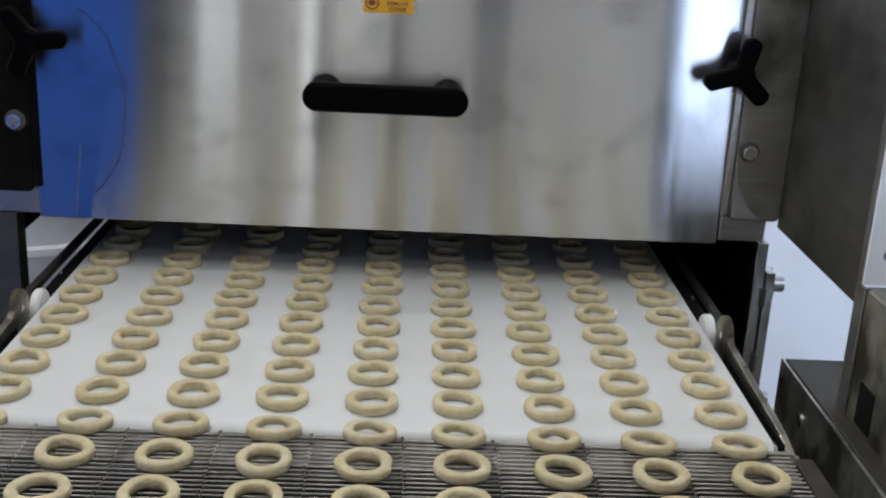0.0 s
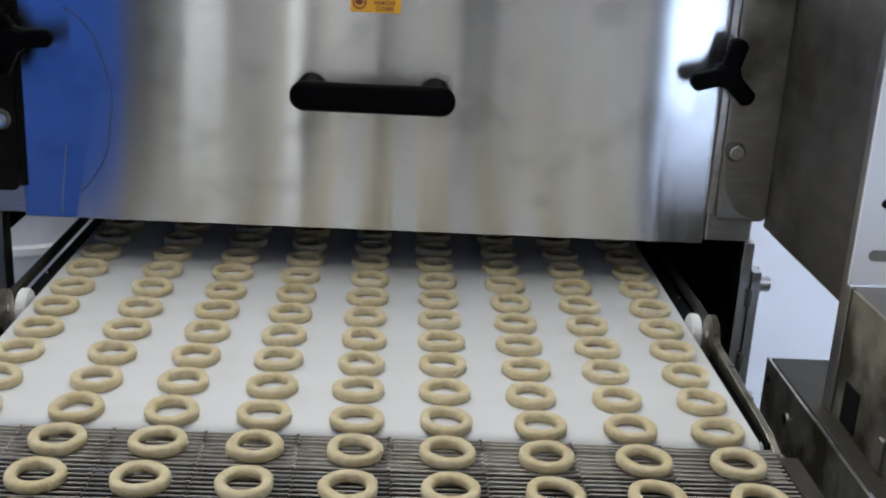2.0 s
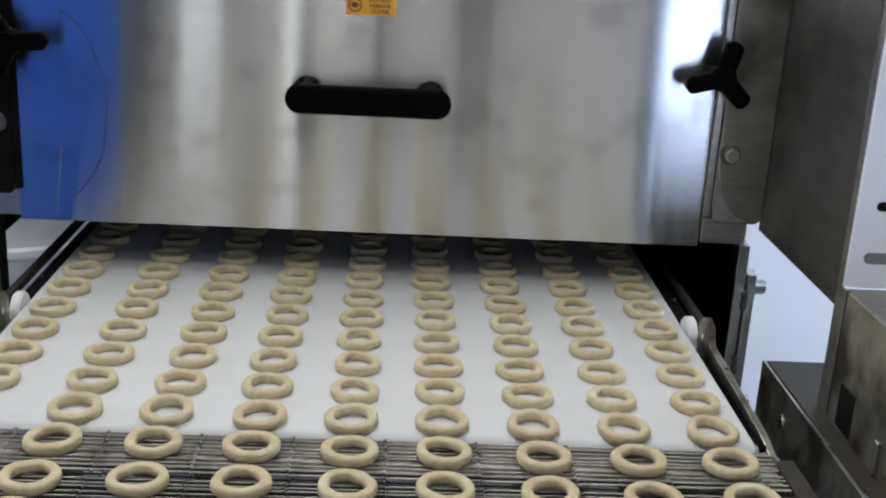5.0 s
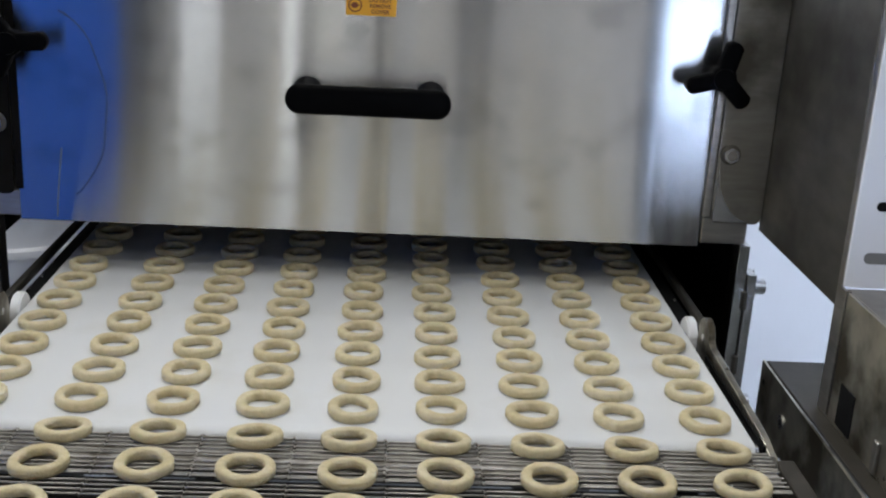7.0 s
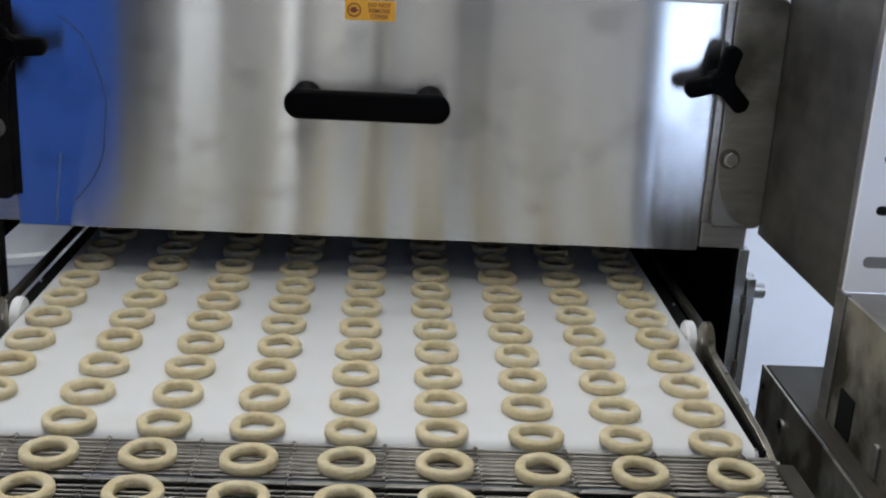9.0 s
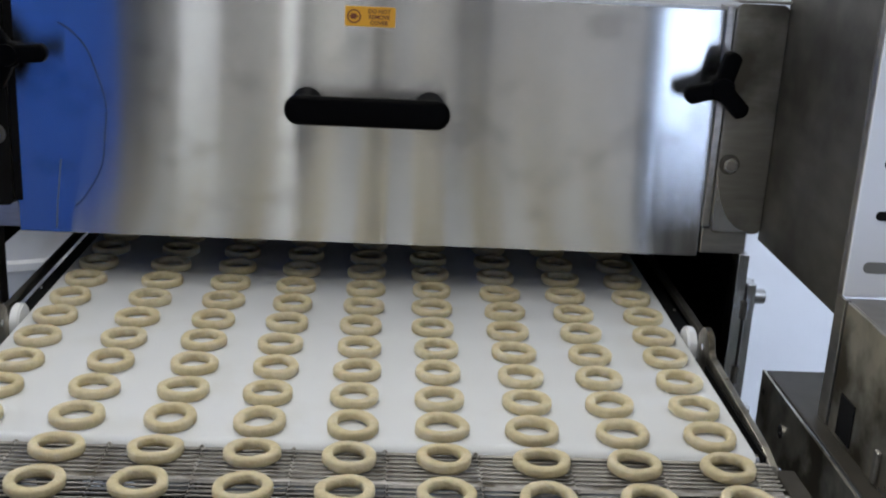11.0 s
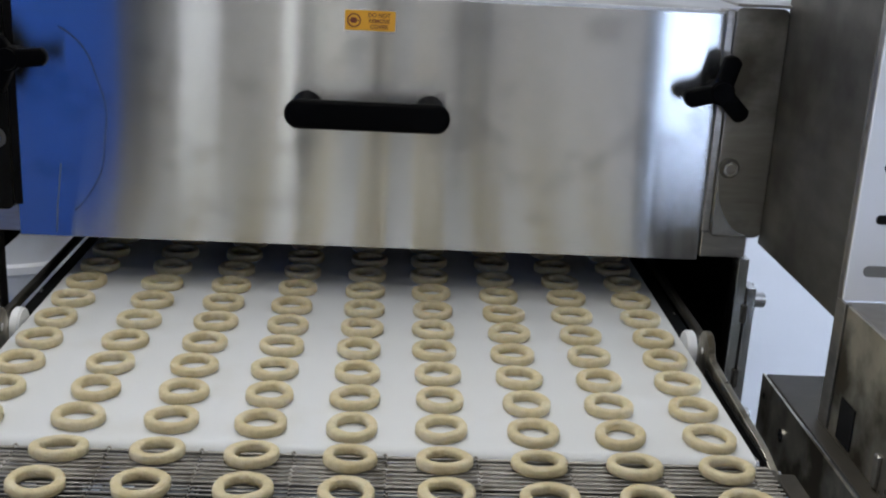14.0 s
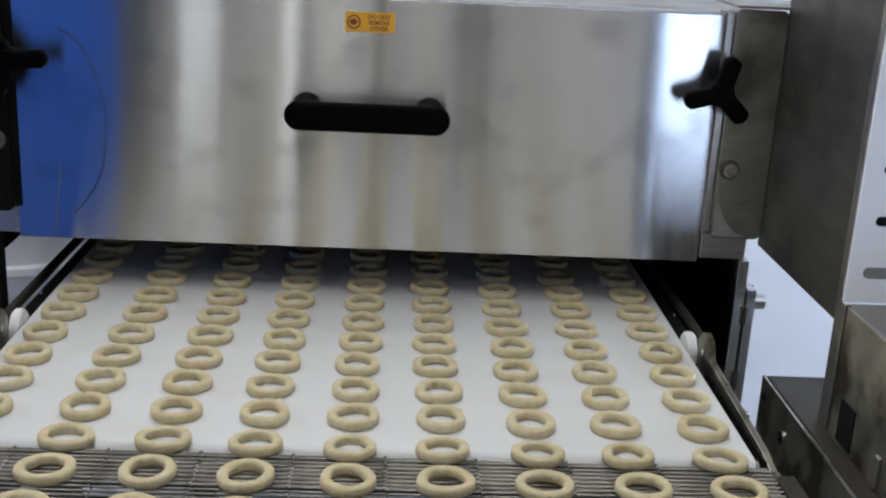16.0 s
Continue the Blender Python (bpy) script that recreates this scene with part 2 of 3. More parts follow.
def lathe(profile, n=32):
    """A surface of revolution round z from (radius, z) pairs, closed where the radius is 0."""
    b = bmesh.new()
    rings = []
    for r, z in profile:
        rings.append([b.verts.new((max(r, 1e-5) * math.cos(2 * math.pi * i / n), max(r, 1e-5) * math.sin(2 * math.pi * i / n), z)) for i in range(n)])
    for p, q in zip(rings, rings[1:]):
        for i in range(n):
            b.faces.new((p[i], p[(i + 1) % n], q[(i + 1) % n], q[i]))
    bmesh.ops.remove_doubles(b, verts=b.verts[:], dist=2e-5)
    bmesh.ops.recalc_face_normals(b, faces=b.faces[:])
    return b


def tube(points, r, n=6):
    """A round bar swept along a polyline."""
    b = bmesh.new()
    pts = [Vector(p) for p in points]
    rings = []
    for i, p in enumerate(pts):
        d = (pts[min(i + 1, len(pts) - 1)] - pts[max(i - 1, 0)]).normalized()
        side = d.cross(Vector((0, 0, 1)))
        side = side.normalized() if side.length > 1e-4 else Vector((1, 0, 0))
        up = side.cross(d).normalized()
        rings.append([b.verts.new(p + r * (math.cos(2 * math.pi * k / n) * side + math.sin(2 * math.pi * k / n) * up)) for k in range(n)])
    for p, q in zip(rings, rings[1:]):
        for k in range(n):
            b.faces.new((p[k], p[(k + 1) % n], q[(k + 1) % n], q[k]))
    b.faces.new(rings[0])
    b.faces.new(rings[-1])
    bmesh.ops.recalc_face_normals(b, faces=b.faces[:])
    return b


def smooth_by_angle(ob, deg=40):
    me = ob.data
    for p in me.polygons:
        p.use_smooth = True
    b = bmesh.new()
    b.from_mesh(me)
    for e in b.edges:
        if len(e.link_faces) == 2:
            e.smooth = e.calc_face_angle(0) < radians(deg)
    b.to_mesh(me)
    b.free()
    return ob


# ---------------------------------------------------------------- the room
WEST, EAST, NORTH = -2.8, 3.2, 2.75


def room():
    tagged(part("floor", box(WEST, EAST, SOUTH, NORTH, -0.1, 0), FLOOR), "grey resin factory floor", "floor", kind="structure")
    tagged(part("ceiling", box(WEST, EAST, SOUTH, NORTH, CEIL, CEIL + 0.1), CEILM), "white painted ceiling", "ceiling", kind="structure")
    tagged(part("wall_north", box(WEST - 0.1, EAST + 0.1, NORTH, NORTH + 0.1, 0, CEIL), WALL), "pale painted wall behind the machine", "wall", kind="structure")
    for name, x0, x1, (y0, y1, z0, z1), wname in (("wall_west", WEST - 0.1, WEST, FILL_WIN_W, "added_window_3"), ("wall_east", EAST, EAST + 0.1, FILL_WIN_E, "added_window_4")):
        sw = bmesh.new()
        for q in ((SOUTH, y0, 0, CEIL), (y1, NORTH, 0, CEIL), (y0, y1, 0, z0), (y0, y1, z1, CEIL)):
            box(x0, x1, q[0], q[1], q[2], q[3], bm=sw)
        tagged(part(name, sw, WALL_GREY), "grey painted side wall with an added window", "wall", kind="structure")
        win = empty(wname, label="white framed side window, unseen, added to brighten the wall and drum", category="window", kind="structure")
        fr = bmesh.new()
        for q in ((y0, y0 + 0.03, z0, z1), (y1 - 0.03, y1, z0, z1), (y0 + 0.03, y1 - 0.03, z0, z0 + 0.04), (y0 + 0.03, y1 - 0.03, z1 - 0.04, z1)):
            box(x0 + 0.03, x1 - 0.03, q[0], q[1], q[2], q[3], 0.004, bm=fr)
        part("window_frame", fr, WHITE_PAINT, win)
        g = part("pane", box((x0 + x1) / 2 - 0.003, (x0 + x1) / 2 + 0.003, y0 + 0.03, y1 - 0.03, z0 + 0.04, z1 - 0.04), GLASS, win)
        g.visible_shadow = False
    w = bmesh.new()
    a, b = FILL_WIN, WIN
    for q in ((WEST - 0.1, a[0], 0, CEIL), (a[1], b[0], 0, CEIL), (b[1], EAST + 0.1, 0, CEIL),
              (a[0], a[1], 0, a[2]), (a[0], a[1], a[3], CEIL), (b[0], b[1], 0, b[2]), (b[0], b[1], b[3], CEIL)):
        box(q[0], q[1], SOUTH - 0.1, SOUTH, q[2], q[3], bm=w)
    tagged(part("wall_south", w, WALL_GREY), "grey painted wall with two windows, the wider one added", "wall", kind="structure")
    for name, (x0, x1, z0, z1), text in (("window_1", WIN, "narrow bright window letting in daylight"), ("window_2", FILL_WIN, "wide white framed window, unseen, added to brighten the cover's reflection")):
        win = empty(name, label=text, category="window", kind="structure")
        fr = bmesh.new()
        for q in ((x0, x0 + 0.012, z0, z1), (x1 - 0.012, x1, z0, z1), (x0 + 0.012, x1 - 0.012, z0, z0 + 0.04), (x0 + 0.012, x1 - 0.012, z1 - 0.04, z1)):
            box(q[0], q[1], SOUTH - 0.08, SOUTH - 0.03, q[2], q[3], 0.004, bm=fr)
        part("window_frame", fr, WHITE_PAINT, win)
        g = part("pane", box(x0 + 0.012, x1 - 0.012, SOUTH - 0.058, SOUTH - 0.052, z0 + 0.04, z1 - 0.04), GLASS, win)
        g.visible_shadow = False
    for lx, ly, watts, turn in TUBES:
        lamp = empty("ceiling_lamp", pose(lx, ly, CEIL, 0, 0, turn), label="long white fluorescent ceiling lamp", category="lamp", group="ceiling lamps")
        part("housing", box(-0.16, 0.16, -0.7, 0.7, -0.06, 0, 0.006), WHITE_PAINT, lamp)
        part("diffuser", box(-0.13, 0.13, -0.66, 0.66, -0.075, -0.06, 0.005), GLOW, lamp)


room()

# ---------------------------------------------------------------- the machine
BELT_Z, BELT_END, BX0, BX1 = 0.900, 0.8872, -0.392, 0.332
GY, GX0, GX1, GZ0, GZ1 = 1.280, -0.430, 0.369, 0.963, 1.254


def hex_bolt(parent_m, name="hex_bolt", r=0.0092):
    """Head towards -y, washer behind it, at the pose given."""
    ob = empty(name, parent_m, label="small stainless hex bolt with washer", category="bolt", group="plate bolts")
    w = rod((0, 0, 0), (0, -0.002, 0), r * 1.3, 28)
    smooth_by_angle(part("washer", w, STEEL_DARK, ob))
    h = rod((0, -0.002, 0), (0, -0.009, 0), r, 6)
    bmesh.ops.bevel(h, geom=h.edges[:], offset=0.0008, segments=2, affect="EDGES")
    part("head", h, STEEL_BRIGHT, ob)
    part("cap", rod((0, -0.009, 0), (0, -0.0096, 0), r * 0.62, 20), STEEL, ob)
    return ob


def guard():
    g = empty("safety_cover", label="brushed stainless steel safety cover with a black handle", category="cover")
    sheet = prism(rounded(GX0, GX1, GZ0, GZ1, 0.002, 3), 0.003, lambda u, v, w: (u, GY + w, v), 0.0008)
    part("sheet", sheet, STEEL_BRUSHED, g)
    part("top_flange", box(GX0, GX1, GY + 0.003, GY + 0.045, GZ1 - 0.003, GZ1, 0.0008), STEEL_BRUSHED, g)
    part("side_flange", box(GX1 - 0.003, GX1, GY + 0.0032, GY + 0.03, GZ0, GZ1 - 0.0035), STEEL, g)
    part("side_flange", box(GX0, GX0 + 0.003, GY + 0.0032, GY + 0.03, GZ0, GZ1 - 0.0035), STEEL, g)
    part("hem", box(GX0 + 0.0035, GX1 - 0.0035, GY + 0.0032, GY + 0.012, GZ0 + 0.0005, GZ0 + 0.003), STEEL_BRIGHT, g)
    # bow handle
    hx0, hx1, hz, hr = -0.1195, 0.0605, 1.127, 0.0165
    pts = rounded(hx0 - 0.002, hx1 + 0.002, hz - hr, hz + hr, hr * 0.98, 10)
    hb = prism(pts, 0.015, lambda u, v, w: (u, GY - 0.046 + w - 0.004 * (1 - ((u - (hx0 + hx1) / 2) / 0.092) ** 2), v), 0.0055, 4)
    h = smooth_by_angle(part("handle", hb, BLACK, g, "black plastic bow handle"), 50)
    for x in (hx0 + 0.0205, hx1 - 0.0205):
        p = rod((x, GY - 0.034, hz + 0.001), (x, GY, hz + 0.003), 0.0150, 28, 0.0168)
        smooth_by_angle(part("foot", p, BLACK, h))
    # warning sticker
    sx0, sx1, sz0, sz1 = -0.0585, -0.0025, 1.2165, 1.2385
    s = part("sticker", prism(rounded(sx0, sx1, sz0, sz1, 0.0015, 4), 0.0004, lambda u, v, w: (u, GY - 0.0005 + w, v)), YELLOW, g, "yellow warning sticker with brown lettering")
    for k, line in enumerate(("DO NOT", "REMOVE", "COVER")):
        cu = bpy.data.curves.new("lettering", "FONT")
        cu.body, cu.size, cu.extrude, cu.align_x, cu.offset = line, 0.0062, 0.0001, "CENTER", 0.00012
        to = new("lettering_tmp", cu)
        me = bpy.data.meshes.new_from_object(to.evaluated_get(bpy.context.evaluated_depsgraph_get()))
        bpy.data.objects.remove(to)
        ob = new("lettering", me)
        me.materials.clear()
        me.materials.append(INK)
        ob.parent = s
        ob.matrix_world = pose(-0.0205, GY - 0.0008, sz1 - 0.0070 - 0.0063 * k, 90, 0, 0)
    c = (-0.0485, (sz0 + sz1) / 2 - 0.0002)
    ringb = bmesh.new()
    n = 28
    for r0, r1 in ((0.0062, 0.0078),):
        vi = [ringb.verts.new((c[0] + r0 * math.cos(2 * math.pi * i / n), GY - 0.0007, c[1] + r0 * math.sin(2 * math.pi * i / n))) for i in range(n)]
        vo = [ringb.verts.new((c[0] + r1 * math.cos(2 * math.pi * i / n), GY - 0.0007, c[1] + r1 * math.sin(2 * math.pi * i / n))) for i in range(n)]
        for i in range(n):
            ringb.faces.new((vi[i], vi[(i + 1) % n], vo[(i + 1) % n], vo[i]))
    box(c[0] - 0.0055, c[0] + 0.0055, GY - 0.00075, GY - 0.00065, c[1] - 0.0007, c[1] + 0.0007, bm=ringb)
    part("symbol_ring", ringb, INK, s)
    part("symbol", prism(rounded(c[0] - 0.0038, c[0] + 0.003, c[1] - 0.003, c[1] + 0.0032, 0.0018, 4), 0.0001, lambda u, v, w: (u, GY - 0.0007 + w, v)), INK, s)
    # old wiping marks
    arc = [(-0.388 + (0.062 + 0.0012 * math.sin(9 * a)) * math.cos(a), GY, 1.098 + 0.110 * math.sin(a)) for a in [radians(78 - 3.5 * i) for i in range(43)]]
    def flat(bm):
        for v in bm.verts:
            v.co.y = GY + (v.co.y - GY) * 0.12
        return bm
    part("scuff", flat(tube(arc, 0.0009, 4)), WEAR, g, "dark curved scuff mark")
    part("scratch", flat(tube([(-0.3875, GY, 0.968), (-0.385, GY, 1.0), (-0.379, GY, 1.05)], 0.0009, 4)), SCRATCH, g, "pale vertical scratch")


def knob(m):
    k = empty("clamping_knob", m, label="black three-lobed plastic clamping knob on a spacer", category="knob", group="clamping knobs")
    out = []
    n = 72
    for i in range(n):
        a = 2 * math.pi * i / n
        ca = abs((a + math.pi / 3) % (2 * math.pi / 3) - math.pi / 3)
        arm = 0.0098 / max(math.sin(ca), 1e-3) if ca > 0.01 else 1
        r = max(0.0145, min(0.042 - 0.004 * (ca / 0.25) ** 2 if ca < 0.25 else 0.038, arm))
        out.append((r * math.cos(a), r * math.sin(a)))
    b = prism(out, 0.016, lambda u, v, w: (u, -0.040 + w, v), 0.003, 3)
    smooth_by_angle(part("grip", b, BLACK, k), 50)
    smooth_by_angle(part("cap", rod((0, -0.043, 0), (0, -0.039, 0), 0.0115, 24, 0.0125), BLACK, k))
    smooth_by_angle(part("spacer", rod((0, -0.026, 0), (0, 0, 0), 0.010, 24), BLACK, k))
    smooth_by_angle(part("stud", rod((0, -0.004, 0), (0, 0.02, 0), 0.005, 12), STEEL, k))


def hood():
    h = empty("machine_hood", label="dark stainless steel machine housing around the belt", category="machine")
    # end plates beside the cover, with rounded corners
    for side in (1, -1):
        def mx(u):
            return u if side == 1 else -0.0545 - u
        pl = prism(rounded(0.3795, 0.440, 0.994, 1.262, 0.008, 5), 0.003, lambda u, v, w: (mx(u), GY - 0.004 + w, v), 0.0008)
        # left plate and strip painted near-black in place of a dark reflection
        plate = part("end_plate", pl, STEEL_SMEARED if side == 1 else SHADE_BLACK, h)
        if side == 1:
            # bright metal patch painted in the outline of a reflection
            patch = [(0.3835, 0.9965), (0.4250, 0.9965)] + [(0.3815 + 0.0435 * (1 - math.sin(radians(a))), 0.9970 + 0.078 * (1 - math.cos(radians(a)))) for a in range(6, 91, 6)] + [(0.3815, 0.9985)]
            part("wiped_patch", prism(patch, 0.0006, lambda u, v, w: (u, GY - 0.0044 + w, v)), STEEL_BRIGHT, plate, "bright patch painted for a reflection in the plate")
        a, b = sorted((mx(0.372), mx(0.428)))
        part("lower_bar", box(a, b, GY + 0.004, GY + 0.03, 0.966, 0.9985, 0.002), STEEL, h)
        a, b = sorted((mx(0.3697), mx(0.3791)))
        part("edge_strip", box(a, b, GY - 0.001, GY + 0.03, 1.0, 1.258, 0.001), STEEL if side == 1 else SHADE_BLACK, h)
        a, b = sorted((mx(0.380), mx(0.446)))
        part("back_plate", box(a, b, GY + 0.004, GY + 0.03, 1.0, 1.255), STEEL_DARK, h)
        a, b = sorted((mx(0.379), mx(0.475)))
        part("top_ledge", box(a, b, GY - 0.006, GY + 0.10, 1.263, 1.2665, 0.001), STEEL, h)
        # side wall of the tunnel, near-black in place of its shade
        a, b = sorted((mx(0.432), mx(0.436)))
        part("side_wall", box(a, b, GY + 0.0305, 2.34, 0.45 if side == 1 else 0.912, 1.25), SHADE_BLACK, h)
    part("post", box(0.4215, 0.4345, GY + 0.002, GY + 0.03, 0.0, 0.9655, 0.001), STEEL_BRIGHT, h)
    part("post", box(0.4355, 0.4465, GY - 0.002, GY + 0.026, 0.0, 0.93, 0.001), STEEL_BRIGHT, h)
    # black strip in place of the shaded gap between the posts
    part("post", box(0.4346, 0.4354, GY + 0.012, GY + 0.028, 0.0, 0.93), GAP_BLACK, h)
    for z in (0.885, 0.80, 0.71):
        smooth_by_angle(part("hinge_knuckle", rod((0.4350, GY + 0.001, z), (0.4350, GY + 0.001, z + 0.022), 0.0042, 14), STEEL_DARK, h))
    part("post", box(-0.495, -0.4585, GY + 0.002, GY + 0.03, 0.0, 0.9655, 0.001), STEEL_DARK, h)
    part("top_plate", box(GX0 - 0.01, 0.437, GY + 0.046, 2.34, 1.2505, 1.2535, 0.001), STEEL, h)
    # blackened back wall and added unseen sheets keep the tunnel dark
    part("back_wall", box(GX0 - 0.06, 0.437, 2.341, 2.345, 0.45, 1.25), SHADE_BLACK, h)
    part("belly_pan", box(GX0 - 0.06, 0.4265, GY + 0.034, 2.34, 0.62, 0.623), SHADE_BLACK, h)
    part("inner_liner", box(GX0 + 0.004, GX1 - 0.004, GY + 0.013, GY + 0.016, GZ0 + 0.004, GZ1 - 0.005), SHADE_BLACK, h)
    part("inner_liner", box(GX0 - 0.06, 0.4315, GY + 0.062, 2.34, 1.2455, 1.2495), SHADE_BLACK, h)
    part("cross_bar", box(GX0 + 0.005, GX1 - 0.005, GY + 0.03, GY + 0.06, 1.0, 1.03), SHADE_BLACK, h)
    for x in (0.44, -0.503):
        for y in (2.2,):
            part("leg", box(x - 0.02, x + 0.02, y - 0.02, y + 0.02, 0.0, 0.449, 0.002), STEEL, h)
    # wing panel towards the operator
    w = prism([(1.030, 0.986), (1.282, 0.986), (1.282, 1.42), (1.036, 1.42)], 0.003, lambda u, v, w: (0.4405 + w, u, v), 0.0008)
    part("wing_panel", w, STEEL_DARK, h, "stained dull steel side panel")
    for py, pz in ((GY - 0.004, 1.078),):
        hex_bolt(pose(0.3925, GY - 0.0045, pz))
        hex_bolt(pose(-0.4495, GY - 0.0045, pz))
    # hinge pins on the post
    for z, r in ((0.911, 0.0095), (0.757, 0.0095)):
        p = rod((0.4467, GY + 0.012, z), (0.4615, GY + 0.012, z), r, 28)
        bmesh.ops.bevel(p, geom=[e for e in p.edges if all(v.co.x > 0.460 for v in e.verts)], offset=0.0012, segments=2, affect="EDGES")
        smooth_by_angle(part("hinge_pin", p, STEEL_BRIGHT, h, "bright turned steel pin"))
    lug = prism([(0.4467, 0.880), (0.4520, 0.888), (0.4530, 0.905), (0.4525, 0.917), (0.4500, 0.924), (0.4467, 0.931)], 0.005, lambda u, v, w: (u, GY + 0.014 + w, v), 0.0006)
    part("hinge_lug", lug, STEEL_DARK, h)


guard()
hood()
knob(pose(0.3640, GY - 0.0002, 1.1705, 0, -75, 0))
knob(pose(-0.4200, GY - 0.0002, 1.1725, 0, -5, 0))


def side_box():
    """Low steel box and control column beside the belts."""
    b = empty("drive_box", label="stained stainless steel drive box beside the belt", category="machine")
    part("side_plate", prism([(0.70, 0.45), (1.139, 0.45), (1.139, 0.8785), (0.70, 0.8735)], 0.003, lambda u, v, w: (0.4175 + w, u, v), 0.0003), STEEL_STAINED, b)
    part("lid", box(0.4222, 0.56, 0.70, 1.139, 0.8750, 0.8780, 0.001), STEEL_LID, b)
    part("end_plate", box(0.421, 0.56, 1.135, 1.1385, 0.45, 0.868), STEEL_DARK, b)
    part("foot", box(0.43, 0.47, 1.05, 1.09, 0.0, 0.868, 0.002), STEEL, b)
    part("foot", box(0.43, 0.47, 0.75, 0.79, 0.0, 0.868, 0.002), STEEL, b)
    s = part("screw", rod((0.4175, 1.059, 0.8427), (0.4160, 1.059, 0.8427), 0.0075, 20), STEEL_BRIGHT, b)
    part("socket", rod((0.4161, 1.059, 0.8427), (0.4155, 1.059, 0.8427), 0.0035, 6), GAP_BLACK, s)
    part("hole", rod((0.418, 1.126, 0.8575), (0.4172, 1.126, 0.8575), 0.0035, 14), GAP_BLACK, b)
    c = empty("control_column", label="stained steel control column with a dark slot and a white slotted panel", category="machine")
    part("side_plate", prism([(0.72, 0.8722), (1.002, 0.8722), (1.002, 1.009), (0.72, 1.009)], 0.003, lambda u, v, w: (0.4400 + w, u, v), 0.0008), STEEL_STAINED, c)
    part("edge_strip", prism([(1.0055, 0.8760), (1.0285, 0.8760), (1.0285, 1.009), (1.0055, 1.009)], 0.003, lambda u, v, w: (0.4395 + w, u, v), 0.0006), STEEL, c)
    part("edge_strip", prism([(1.0172, 1.0094), (1.0285, 1.0094), (1.0285, 1.45), (1.0172, 1.45)], 0.003, lambda u, v, w: (0.4395 + w, u, v), 0.0006), STEEL, c)
    part("groove", box(0.4425, 0.4440, 1.0022, 1.0054, 0.8725, 1.009), GAP_BLACK, c)
    part("top_plate", box(0.4432, 0.75, 0.72, 1.0135, 1.0055, 1.009, 0.001), STEEL, c)
    part("body", box(0.4445, 0.75, 0.725, 1.010, 0.8722, 1.005), STEEL_DARK, c)
    # flat black block in place of the shaded recess
    part("slot", box(0.4385, 0.4405, 0.946, 0.980, 0.8820, 0.9245, 0.0006), GAP_BLACK, c, "dark rectangular slot")
    part("latch", box(0.4360, 0.4405, 0.880, 0.890, 0.880, 0.912, 0.002), STEEL, c)
    pan = prism(rounded(0.4397, 0.78, 1.010, 1.45, 0.002, 3), 0.003, lambda u, v, w: (u, 1.014 + w, v), 0.0008)
    part("front_panel", pan, WHITE_PAINT, c, "white painted slotted panel")
    for z, x in ((1.092, 0.4585), (1.142, 0.4585), (1.192, 0.4585)):
        part("slot", prism(rounded(x, x + 0.05, z - 0.0045, z + 0.0045, 0.0043, 5), 0.001, lambda u, v, w: (u, 1.0132 + w, v)), GAP_BLACK, c)
    part("slot", prism(rounded(0.4545, 0.51, 1.035, 1.046, 0.0053, 5), 0.001, lambda u, v, w: (u, 1.0132 + w, v)), GREY, c)


side_box()


